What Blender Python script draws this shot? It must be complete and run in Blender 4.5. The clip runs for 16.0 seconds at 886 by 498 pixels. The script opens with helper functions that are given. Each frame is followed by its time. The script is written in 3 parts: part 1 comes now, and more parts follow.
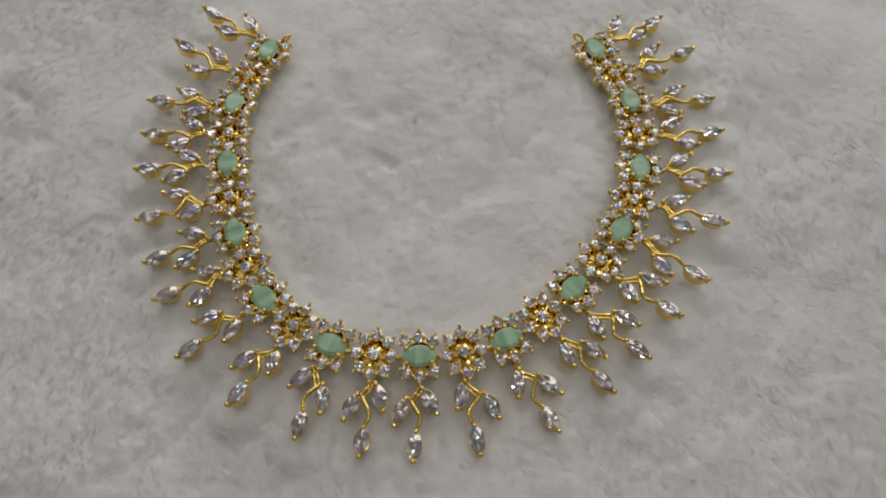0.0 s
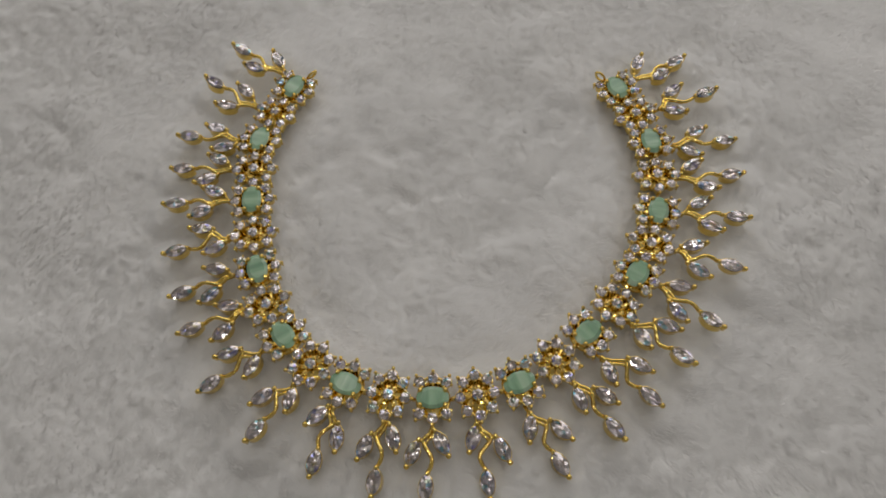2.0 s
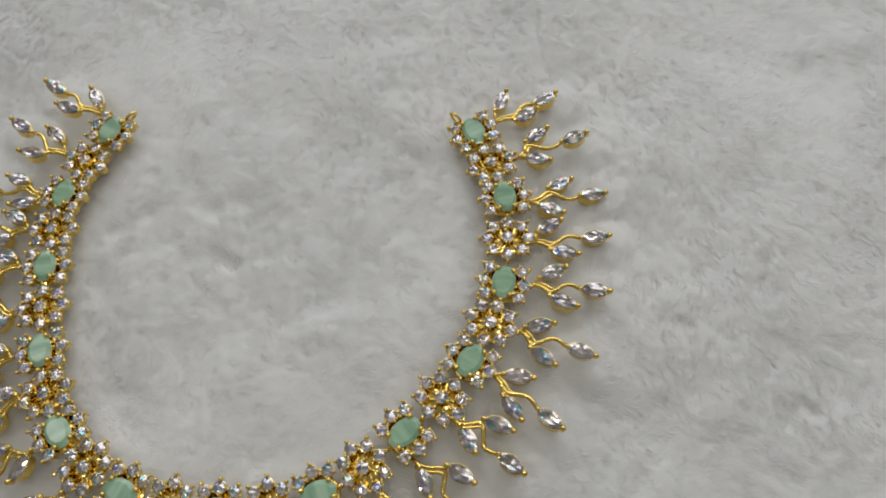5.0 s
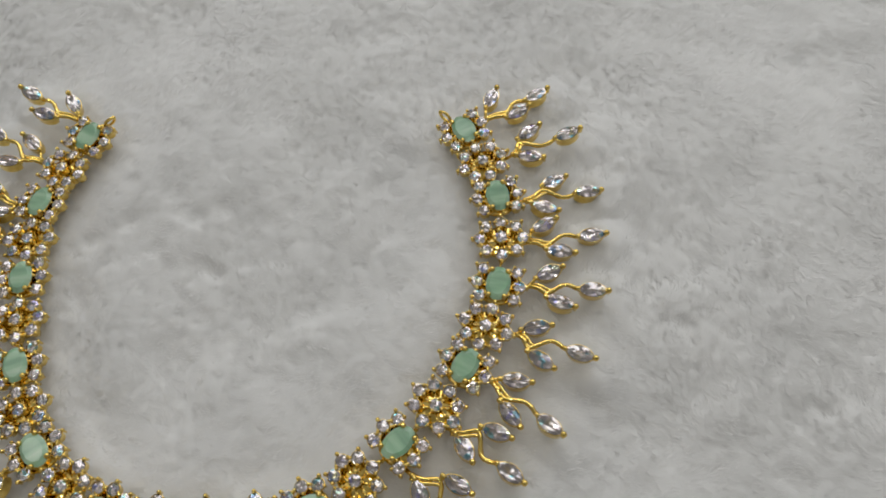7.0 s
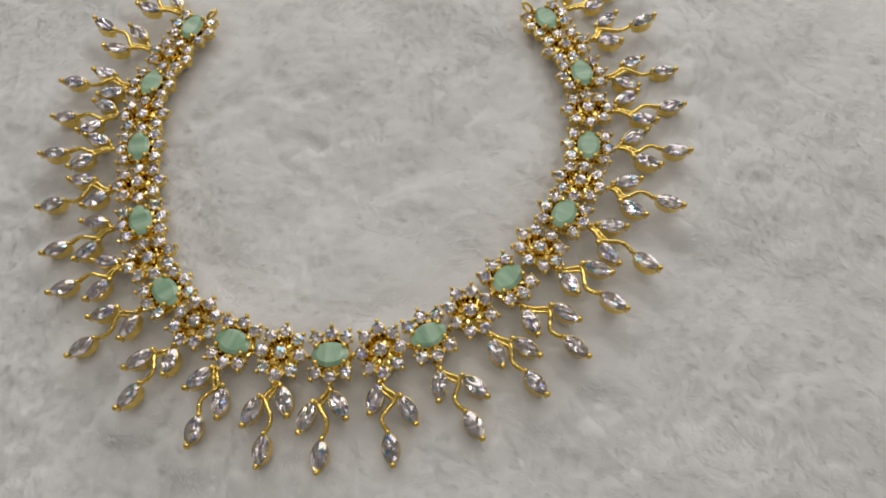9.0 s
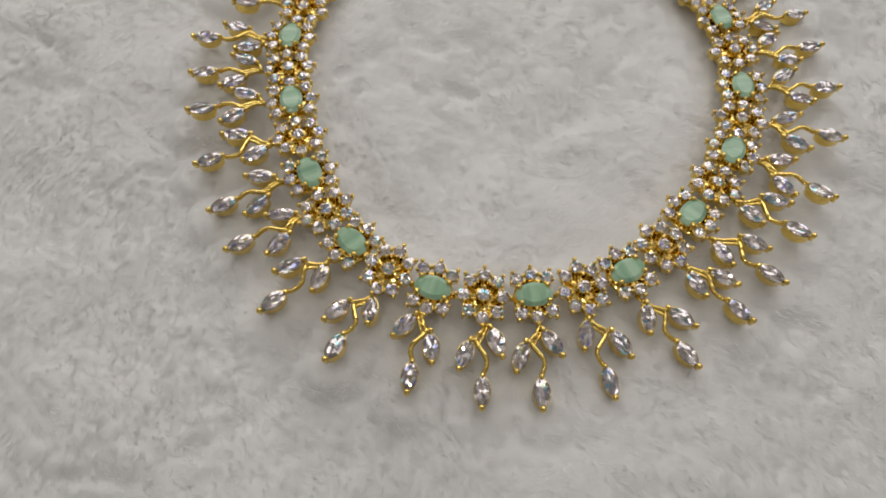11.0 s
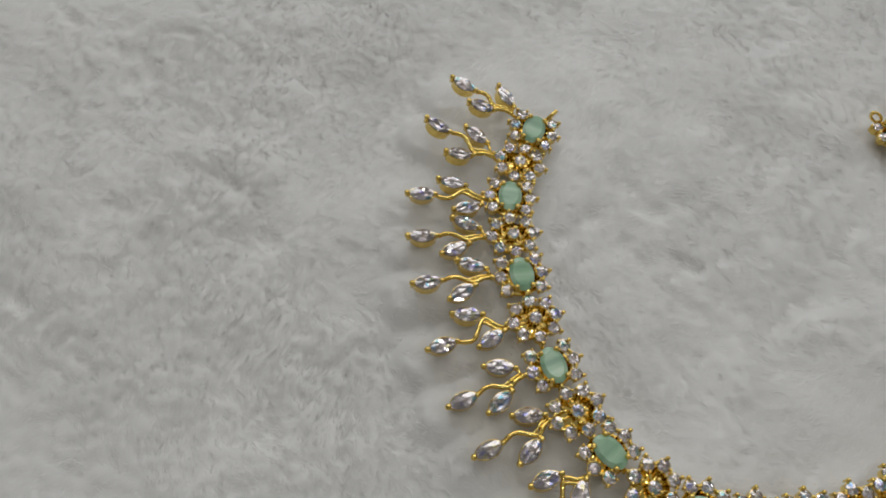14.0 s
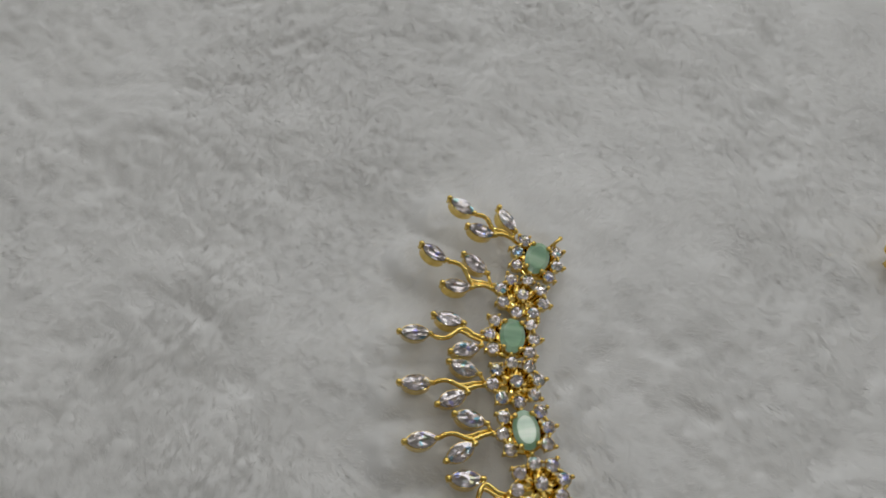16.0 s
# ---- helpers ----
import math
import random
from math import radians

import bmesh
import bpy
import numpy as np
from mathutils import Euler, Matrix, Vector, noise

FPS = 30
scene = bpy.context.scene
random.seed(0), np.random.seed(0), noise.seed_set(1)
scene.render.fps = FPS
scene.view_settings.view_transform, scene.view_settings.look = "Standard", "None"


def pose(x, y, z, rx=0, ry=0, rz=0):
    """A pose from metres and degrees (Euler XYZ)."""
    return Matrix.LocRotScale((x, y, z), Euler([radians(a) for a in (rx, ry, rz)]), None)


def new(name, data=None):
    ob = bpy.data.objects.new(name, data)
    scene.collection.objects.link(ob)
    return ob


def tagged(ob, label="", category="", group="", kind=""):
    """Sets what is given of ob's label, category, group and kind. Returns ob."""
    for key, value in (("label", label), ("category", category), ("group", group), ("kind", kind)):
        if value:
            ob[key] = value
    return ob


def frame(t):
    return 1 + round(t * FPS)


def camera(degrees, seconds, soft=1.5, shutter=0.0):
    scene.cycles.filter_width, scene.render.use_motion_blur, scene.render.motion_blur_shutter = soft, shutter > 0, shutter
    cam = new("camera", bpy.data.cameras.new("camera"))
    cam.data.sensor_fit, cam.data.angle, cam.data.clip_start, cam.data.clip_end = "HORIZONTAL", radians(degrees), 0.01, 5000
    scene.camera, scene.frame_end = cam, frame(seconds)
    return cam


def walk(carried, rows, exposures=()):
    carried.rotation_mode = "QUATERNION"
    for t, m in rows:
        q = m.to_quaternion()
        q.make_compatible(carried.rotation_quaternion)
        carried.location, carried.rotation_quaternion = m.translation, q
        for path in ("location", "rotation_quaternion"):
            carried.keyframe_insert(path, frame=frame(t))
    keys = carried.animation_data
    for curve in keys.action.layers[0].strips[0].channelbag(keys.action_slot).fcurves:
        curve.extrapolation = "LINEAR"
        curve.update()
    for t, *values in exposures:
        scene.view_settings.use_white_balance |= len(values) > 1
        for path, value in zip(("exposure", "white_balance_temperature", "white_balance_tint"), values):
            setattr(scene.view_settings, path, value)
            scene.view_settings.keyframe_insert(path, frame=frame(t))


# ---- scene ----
# ---- camera and walk: seconds, place in metres, turn in degrees ----
cam = camera(62.71, 16.0, soft=1.7)
ROWS = [
    (0, 0.00368, -0.11398, 0.18204, 25.946, -0.166, 0.524),
    (0.5, 0.01438, -0.10864, 0.18345, 25.457, 0.305, 1.532),
    (1, 0.02395, -0.10869, 0.18037, 24.656, 0.409, 3.468),
    (1.5, 0.02157, -0.09735, 0.18784, 25.378, 1.084, 3.859),
    (2, 0.00789, -0.10502, 0.18936, 26.002, 1.670, 2.619),
    (2.5, 0.01037, -0.11752, 0.18576, 26.578, 1.810, 0.585),
    (3, 0.03022, -0.12369, 0.18353, 26.577, 2.282, -0.186),
    (3.5, 0.04342, -0.10459, 0.17717, 26.625, 1.609, 1.183),
    (4, 0.05202, -0.09110, 0.17480, 26.210, 2.285, 2.007),
    (4.5, 0.05549, -0.08035, 0.17124, 25.367, 2.929, 2.864),
    (5, 0.05837, -0.06685, 0.17237, 24.139, 3.189, 3.352),
    (5.2, 0.05930, -0.06176, 0.17250, 24.137, 3.332, 3.576),
    (7.3, 0.05840, -0.06904, 0.16253, 25.050, 3.395, 1.670),
    (7.5, 0.05755, -0.07470, 0.16123, 25.000, 3.438, 1.480),
    (8, 0.05228, -0.08750, 0.16117, 25.329, 3.397, 1.485),
    (8.5, 0.04501, -0.09904, 0.16147, 26.013, 3.154, 1.524),
    (8.7, 0.04014, -0.10378, 0.16218, 26.588, 2.769, 1.505),
    (10.8, -0.02805, -0.11977, 0.15569, 26.424, -1.030, -2.858),
    (11, -0.03043, -0.12000, 0.15568, 26.313, -1.316, -3.348),
    (11.5, -0.05704, -0.12144, 0.15992, 26.750, -2.221, -4.095),
    (12, -0.07548, -0.11640, 0.15909, 26.741, -3.392, -4.000),
    (12.5, -0.08348, -0.10416, 0.16285, 26.504, -3.078, -3.576),
    (13, -0.08938, -0.09510, 0.15866, 26.774, -3.599, -2.985),
    (13.5, -0.09060, -0.08705, 0.15957, 26.425, -3.164, -2.461),
    (14, -0.09330, -0.07121, 0.15889, 26.710, -4.526, -2.265),
    (14.5, -0.09960, -0.05597, 0.15474, 27.337, -6.489, -2.147),
    (15, -0.09872, -0.03887, 0.15322, 27.171, -7.829, -1.986),
    (15.5, -0.10424, -0.03278, 0.15264, 30.381, -10.278, -2.220),
    (16, -0.10063, -0.04187, 0.15316, 29.827, -8.205, -2.412),
]
# seconds, stops, kelvin, tint
EXPOSURES = [(0, -0.29, 6500, 10), (0.5, -0.38, 6500, 10), (1, -0.27, 6600, 10), (1.5, -0.43, 6550, 10), (2, -0.45, 6600, 10), (2.5, -0.41, 6550, 10), (3, -0.13, 6500, 10), (3.5, -0.07, 6550, 10), (4, -0.07, 6500, 10), (4.5, -0.09, 6437, 10), (5, -0.09, 6288, 7), (7.5, -0.11, 6351, 7), (8, -0.07, 6458, 10), (8.5, -0.03, 6550, 10), (11, 0.05, 6550, 10), (11.5, 0.05, 6351, 7), (12, -0.13, 6288, 7), (12.5, -0.15, 6267, 7), (13, -0.17, 6414, 7), (13.5, -0.23, 6288, 7), (14, -0.19, 6309, 7), (14.5, -0.24, 6330, 7), (15, -0.28, 6330, 7), (15.5, -0.34, 6309, 7), (16, -0.36, 6288, 7)]
walk(cam, [(t, pose(x, y, z, rx, ry, rz)) for t, x, y, z, rx, ry, rz in ROWS], EXPOSURES)

# ---- light: an indoor room lit from its ceiling ----
MM = 0.001
world = bpy.data.worlds.new("room_air")
scene.world = world
world.use_nodes = True
world.node_tree.nodes["Background"].inputs[0].default_value = (0.8, 0.85, 0.9, 1)
world.node_tree.nodes["Background"].inputs[1].default_value = 0.05


def ceiling_lamp(name, at, size_x, size_y, watts, colour):
    data = bpy.data.lights.new(name, "AREA")
    data.shape, data.size, data.size_y, data.energy, data.color = "RECTANGLE", size_x, size_y, watts, colour
    ob = new(name, data)
    ob.location = at
    return ob


for lx, ly, watts in ((-1.75, -0.1, 3.0), (1.75, -0.1, 3.5), (0.0, -1.5, 0.5)):
    ceiling_lamp("panel_light", (lx, ly, 2.44), 1.5, 1.3, watts, (1.0, 0.968, 0.942))
# unseen small lamps, added to put sparkle on the crystals and gold
for lx in (-1.5, -0.5, 0.5, 1.5):
    for ly in (-0.9, -0.1, 0.5):
        ceiling_lamp("sparkle_light", (lx + 0.2 * ly, ly, 2.44), 0.11, 0.11, 1.5, (1.0, 0.97, 0.92))

# unseen area lamp added at the north wall; its falloff brightens the far fur
north_fill = ceiling_lamp("north_fill_light", (0.20, 0.645, 0.64), 1.4, 0.86, 8.6, (1.0, 0.985, 0.975))
north_fill.rotation_euler = (radians(-90), 0, 0)


# ---- materials ----
def material(name):
    m = bpy.data.materials.new(name)
    m.use_nodes = True
    nodes, links = m.node_tree.nodes, m.node_tree.links
    return m, nodes, links, nodes["Principled BSDF"]


def noise_node(nodes, links, scale, detail=4.0, coords="Object"):
    tc = nodes.new("ShaderNodeTexCoord")
    n = nodes.new("ShaderNodeTexNoise")
    n.inputs["Scale"].default_value, n.inputs["Detail"].default_value = scale, detail
    links.new(tc.outputs[coords], n.inputs["Vector"])
    return n


def ramp(nodes, links, source, stops):
    r = nodes.new("ShaderNodeValToRGB")
    el = r.color_ramp.elements
    while len(el) < len(stops):
        el.new(0.5)
    for e, (p, c) in zip(el, stops):
        e.position, e.color = p, (*c, 1)
    links.new(source, r.inputs[0])
    return r


def bump(nodes, links, source, shader, strength, distance):
    b = nodes.new("ShaderNodeBump")
    b.inputs["Strength"].default_value, b.inputs["Distance"].default_value = strength, distance
    links.new(source, b.inputs["Height"])
    links.new(b.outputs[0], shader.inputs["Normal"])


def gold_material():
    m, nodes, links, p = material("polished_gold")
    n = noise_node(nodes, links, 500, 3)
    c = ramp(nodes, links, n.outputs[0], [(0.3, (0.77, 0.54, 0.12)), (0.7, (0.94, 0.73, 0.24))])
    links.new(c.outputs[0], p.inputs["Base Color"])
    p.inputs["Metallic"].default_value = 1.0
    r = nodes.new("ShaderNodeMapRange")
    r.inputs["To Min"].default_value, r.inputs["To Max"].default_value = 0.03, 0.11
    links.new(n.outputs[0], r.inputs[0])
    links.new(r.outputs[0], p.inputs["Roughness"])
    fine = noise_node(nodes, links, 1600, 2)
    bump(nodes, links, fine.outputs[0], p, 0.08, 0.0001)
    return m


def crystal_material():
    """Zirconia over a silvered back: bright mirror facets in clear stone; blue, green, violet or yellow fire is painted
    into small patches of the colour.
    """
    m, nodes, links, p = material("clear_crystal")
    info = nodes.new("ShaderNodeObjectInfo")
    tc = nodes.new("ShaderNodeTexCoord")
    shift = nodes.new("ShaderNodeVectorMath")
    shift.operation = "ADD"
    links.new(tc.outputs["Object"], shift.inputs[0])
    links.new(info.outputs["Random"], shift.inputs[1])
    fire_cells = nodes.new("ShaderNodeTexVoronoi")
    fire_cells.inputs["Scale"].default_value = 1000
    links.new(shift.outputs[0], fire_cells.inputs["Vector"])
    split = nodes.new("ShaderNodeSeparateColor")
    links.new(fire_cells.outputs["Color"], split.inputs[0])
    # the saturated stops are painted glints of fire, not the stone's own colour
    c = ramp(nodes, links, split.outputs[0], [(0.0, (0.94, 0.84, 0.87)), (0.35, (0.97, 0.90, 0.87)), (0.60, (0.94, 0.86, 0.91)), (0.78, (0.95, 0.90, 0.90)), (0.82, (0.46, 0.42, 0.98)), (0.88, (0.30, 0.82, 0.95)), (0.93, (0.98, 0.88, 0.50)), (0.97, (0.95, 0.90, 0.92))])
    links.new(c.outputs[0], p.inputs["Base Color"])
    p.inputs["Metallic"].default_value = 0.30
    p.inputs["Roughness"].default_value = 0.10
    p.inputs["IOR"].default_value = 2.1
    p.inputs["Transmission Weight"].default_value = 0.90
    return m


def mint_material():
    m, nodes, links, p = material("milky_mint_stone")
    tc = nodes.new("ShaderNodeTexCoord")
    mp = nodes.new("ShaderNodeMapping")
    mp.inputs["Scale"].default_value = (420, 60, 60)
    info = nodes.new("ShaderNodeObjectInfo")
    shift = nodes.new("ShaderNodeMath")
    shift.operation = "MULTIPLY"
    shift.inputs[1].default_value = 40
    links.new(info.outputs["Random"], shift.inputs[0])
    links.new(tc.outputs["Object"], mp.inputs["Vector"])
    links.new(shift.outputs[0], mp.inputs["Location"])
    n = nodes.new("ShaderNodeTexNoise")
    n.inputs["Scale"].default_value, n.inputs["Detail"].default_value = 1.0, 3
    links.new(mp.outputs[0], n.inputs["Vector"])
    c = ramp(nodes, links, n.outputs[0], [(0.3, (0.31, 0.50, 0.35)), (0.5, (0.42, 0.63, 0.44)), (0.72, (0.57, 0.76, 0.57))])
    links.new(c.outputs[0], p.inputs["Base Color"])
    p.inputs["Roughness"].default_value = 0.14
    p.inputs["IOR"].default_value = 1.5
    p.inputs["Transmission Weight"].default_value = 0.4
    p.inputs["Subsurface Weight"].default_value = 0.35
    p.inputs["Subsurface Radius"].default_value = (0.6, 1.0, 0.8)
    p.inputs["Subsurface Scale"].default_value = 0.001
    return m


def fur_material(name, low, high, glow_through):
    m, nodes, links, p = material(name)
    n = noise_node(nodes, links, 38, 5)
    c = ramp(nodes, links, n.outputs[0], [(0.35, low), (0.65, high)])
    links.new(c.outputs[0], p.inputs["Base Color"])
    p.inputs["Roughness"].default_value = 0.62
    p.inputs["Specular IOR Level"].default_value = 0.35
    p.inputs["Sheen Weight"].default_value = 1.0
    p.inputs["Sheen Roughness"].default_value = 0.55
    tr = nodes.new("ShaderNodeBsdfTranslucent")
    links.new(c.outputs[0], tr.inputs["Color"])
    mix = nodes.new("ShaderNodeMixShader")
    mix.inputs[0].default_value = glow_through
    links.new(p.outputs[0], mix.inputs[1])
    links.new(tr.outputs[0], mix.inputs[2])
    links.new(mix.outputs[0], nodes["Material Output"].inputs["Surface"])
    return m


def paint_material(name, colour, scale):
    m, nodes, links, p = material(name)
    n = noise_node(nodes, links, scale, 5)
    c = ramp(nodes, links, n.outputs[0], [(0.3, tuple(0.93 * v for v in colour)), (0.7, colour)])
    links.new(c.outputs[0], p.inputs["Base Color"])
    p.inputs["Roughness"].default_value = 0.7
    bump(nodes, links, n.outputs[0], p, 0.15, 0.002)
    return m


GOLD, CRYSTAL, MINT = gold_material(), crystal_material(), mint_material()
FUR = fur_material("white_fur_fibre", (0.84, 0.83, 0.82), (0.90, 0.89, 0.88), 0.48)
FUR_BASE = fur_material("white_fur_backing", (0.80, 0.79, 0.78), (0.87, 0.86, 0.85), 0.35)
WALL_PAINT = paint_material("wall_paint", (0.62, 0.61, 0.59), 6)
FLOOR_TILE = paint_material("floor_screed", (0.35, 0.32, 0.29), 4)


# ---- mesh helpers ----
def mesh_of(name, bm, mat, smooth=False):
    me = bpy.data.meshes.new(name)
    bm.normal_update()
    bm.to_mesh(me)
    bm.free()
    me.materials.append(mat)
    if smooth:
        me.polygons.foreach_set("use_smooth", [True] * len(me.polygons))
    return me


def part(name, me, parent, m=None, label=""):
    ob = new(name, me)
    ob.parent = parent
    if m is not None:
        ob.matrix_basis = m
    if label:
        tagged(ob, label)
    return ob


def box(bm, lo, hi):
    r = bmesh.ops.create_cube(bm, size=1.0)
    for v in r["verts"]:
        v.co = Vector([lo[k] + (v.co[k] + 0.5) * (hi[k] - lo[k]) for k in range(3)])


def slab(name, lo, hi, mat, label):
    bm = bmesh.new()
    box(bm, lo, hi)
    return tagged(new(name, mesh_of(name, bm, mat)), label, name.split("_")[0], kind="structure")


def loft(bm, rings, close_start=False, close_end=False):
    """Skin between rings of equal counts; a ring is a list of points."""
    made = [[bm.verts.new(p) for p in ring] for ring in rings]
    n = len(made[0])
    for a, b in zip(made, made[1:]):
        for k in range(n):
            bm.faces.new((a[k], a[(k + 1) % n], b[(k + 1) % n], b[k]))
    if close_start:
        bm.faces.new(list(reversed(made[0])))
    if close_end:
        bm.faces.new(made[-1])


def oval(a, b, n):
    return [(a * math.cos(2 * math.pi * k / n), b * math.sin(2 * math.pi * k / n)) for k in range(n)]


def marquise(half_length, half_width, n):
    """A pointed boat outline with its length along y."""
    pts = []
    for k in range(n):
        q = 2 * math.pi * k / n
        c, s = math.cos(q), math.sin(q)
        pts.append((half_width * math.copysign(abs(s) ** 1.3, -s), half_length * c))
    return pts


def ring_at(outline, scale, z, turn=0):
    n = len(outline)
    return [Vector((outline[(k + turn) % n][0] * scale, outline[(k + turn) % n][1] * scale, z)) for k in range(n)]


def cut_stone(name, outline, mat, table, crown, depth, girdle=0.12 * MM, uneven=0.0):
    """A faceted stone: table, kite and triangle crown facets, a thin girdle and a pavilion; girdle at z = 0."""
    bm = bmesh.new()
    n = len(outline)
    top = [bm.verts.new(p) for p in ring_at(outline, table, crown)[::2]]
    mid = [bm.verts.new(p) for p in ring_at(outline, 0.5 + table * 0.5, crown * 0.58)[1::2]]
    g1 = [bm.verts.new(p) for p in ring_at(outline, 1.0, girdle)]
    g0 = [bm.verts.new(p) for p in ring_at(outline, 1.0, 0)]
    low = [bm.verts.new(p) for p in ring_at(outline, 0.45, -depth * 0.6)[1::2]]
    tip = bm.verts.new((0, 0, -depth))
    h = n // 2
    for v in mid + low:
        v.co = Vector((v.co.x * (1 + random.uniform(-uneven, uneven)), v.co.y * (1 + random.uniform(-uneven, uneven)), v.co.z * (1 + random.uniform(-uneven, uneven))))
    bm.faces.new(top)
    for k in range(h):
        t0, t1, c, m = top[k], top[(k + 1) % h], mid[k], g1
        bm.faces.new((t0, c, t1))
        bm.faces.new((t0, m[2 * k], c))
        bm.faces.new((m[2 * k], m[2 * k + 1], c))
        bm.faces.new((m[2 * k + 1], m[(2 * k + 2) % n], c))
        bm.faces.new((m[(2 * k + 2) % n], t1, c))
        p0, p1, p2 = g0[2 * k], g0[2 * k + 1], g0[(2 * k + 2) % n]
        bm.faces.new((p1, p0, low[k]))
        bm.faces.new((p2, p1, low[k]))
        bm.faces.new((p2, low[k], low[(k + 1) % h]))
        bm.faces.new((low[(k + 1) % h], low[k], tip))
    for k in range(n):
        bm.faces.new((g0[k], g0[(k + 1) % n], g1[(k + 1) % n], g1[k]))
    bmesh.ops.recalc_face_normals(bm, faces=bm.faces)
    return mesh_of(name, bm, mat)


def brilliant_stone(name, outline, crown, depth, uneven):
    """A brilliant whose crown is a mosaic of small facets, each tilted its own way, over a pointed pavilion; girdle at z = 0."""
    bm = bmesh.new()
    n = len(outline)
    rise = lambda s: crown * (1 - s * s)
    rings = []
    for s, step, turn in ((1.0, 1, 0), (0.72, 2, 1), (0.36, 4, 0)):
        ring = ring_at(outline, s, rise(s) + 0.1 * MM)[turn::step]
        if s < 1:
            for p in ring:
                p.x, p.y, p.z = p.x * (1 + random.uniform(-0.12, 0.12)), p.y * (1 + random.uniform(-0.12, 0.12)), p.z + random.uniform(-uneven, uneven)
        rings.append([bm.verts.new(p) for p in ring])
    top = bm.verts.new((random.uniform(-0.1, 0.1) * MM, random.uniform(-0.1, 0.1) * MM, crown + 0.1 * MM + random.uniform(-uneven, uneven)))
    for a, b in zip(rings, rings[1:]):
        h = len(b)
        first = a is rings[0]
        for k in range(h):
            if first:
                bm.faces.new((a[2 * k], a[2 * k + 1], b[k]))
                bm.faces.new((a[2 * k + 1], a[(2 * k + 2) % n], b[k]))
                bm.faces.new((a[(2 * k + 2) % n], b[(k + 1) % h], b[k]))
            else:
                bm.faces.new((a[2 * k], a[2 * k + 1], b[k]))
                bm.faces.new((a[2 * k + 1], b[(k + 1) % h], b[k]))
                bm.faces.new((a[2 * k + 1], a[(2 * k + 2) % len(a)], b[(k + 1) % h]))
    for k in range(len(rings[2])):
        bm.faces.new((rings[2][k], rings[2][(k + 1) % len(rings[2])], top))
    low = [bm.verts.new(p) for p in ring_at(outline, 1.0, 0)]
    tip = bm.verts.new((0, 0, -depth))
    for k in range(n):
        bm.faces.new((low[k], low[(k + 1) % n], rings[0][(k + 1) % n], rings[0][k]))
        bm.faces.new((low[(k + 1) % n], low[k], tip))
    bmesh.ops.recalc_face_normals(bm, faces=bm.faces)
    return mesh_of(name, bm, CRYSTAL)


def cup(bm, outline, m, height, foot=0.85, rim=0.10):
    """An open gold seat round a stone whose girdle lies at the seat's local z = 0."""
    prof = [(0.90, -0.35 * MM), (0.97, -0.05 * MM), (1 + rim, -0.07 * MM), (1.02 + rim, -0.25 * MM), (1 + rim * 0.8, -0.45 * MM), (foot + 0.06, -height * 0.62), (foot + 0.06, -height * 0.9), (foot, -height)]
    loft(bm, [[m @ p for p in ring_at(outline, s, z)] for s, z in prof], close_end=True)


def bead(bm, at, radius, level=2):
    r = bmesh.ops.create_icosphere(bm, subdivisions=level, radius=radius)
    bmesh.ops.translate(bm, verts=r["verts"], vec=at)


def claw(bm, foot, top, radius):
    """A prong: a short wire that ends in a ball."""
    wire(bm, [foot, top], radius * 0.62, 6)
    bead(bm, top, radius)


def wire(bm, pts, radius, sides=8, end_radius=None):
    pts = [Vector(p) for p in pts]
    rings, n = [], len(pts)
    for k, p in enumerate(pts):
        d = (pts[min(k + 1, n - 1)] - pts[max(k - 1, 0)]).normalized()
        side = d.cross(Vector((0, 0, 1)))
        side = side.normalized() if side.length > 0.05 else Vector((1, 0, 0))
        up = side.cross(d)
        r = radius if end_radius is None else radius + (end_radius - radius) * k / (n - 1)
        rings.append([p + r * (math.cos(2 * math.pi * q / sides) * side + math.sin(2 * math.pi * q / sides) * up) for q in range(sides)])
    loft(bm, rings, True, True)


def smooth_line(pts, steps):
    pts = [Vector(p) for p in pts]
    full = [pts[0] * 2 - pts[1]] + pts + [pts[-1] * 2 - pts[-2]]
    out = []
    for a, b, c, d in zip(full, full[1:], full[2:], full[3:]):
        for k in range(steps):
            t = k / steps
            out.append(0.5 * (2 * b + (c - a) * t + (2 * a - 5 * b + 4 * c - d) * t * t + (3 * b - a - 3 * c + d) * t ** 3))
    return out + [pts[-1]]


# ---- room ----
slab("floor", (-2.6, -2.4, -0.10), (2.6, 0.66, -0.022), FLOOR_TILE, "plain grey floor under the white rug")
slab("ceiling", (-2.6, -2.4, 2.46), (2.6, 0.66, 2.56), WALL_PAINT, "plain pale painted ceiling of the room")
# the opening is made up to hold the added north lamp
bm = bmesh.new()
for x0, x1, z0, z1 in ((-2.6, -0.5, -0.1, 2.46), (0.9, 2.6, -0.1, 2.46), (-0.5, 0.9, -0.1, 0.21), (-0.5, 0.9, 1.07, 2.46)):
    box(bm, (x0, 0.66, z0), (x1, 0.81, z1))
tagged(new("wall_north", mesh_of("wall_north", bm, WALL_PAINT)), "plain pale painted wall with a low opening for an added lamp", "wall", kind="structure")
slab("wall_south", (-2.6, -2.5, -0.1), (2.6, -2.4, 2.56), WALL_PAINT, "plain pale painted wall of the room")
slab("wall_east", (2.6, -2.5, -0.1), (2.7, 0.81, 2.56), WALL_PAINT, "plain pale painted wall of the room")
slab("wall_west", (-2.7, -2.5, -0.1), (-2.6, 0.81, 2.56), WALL_PAINT, "plain pale painted wall of the room")

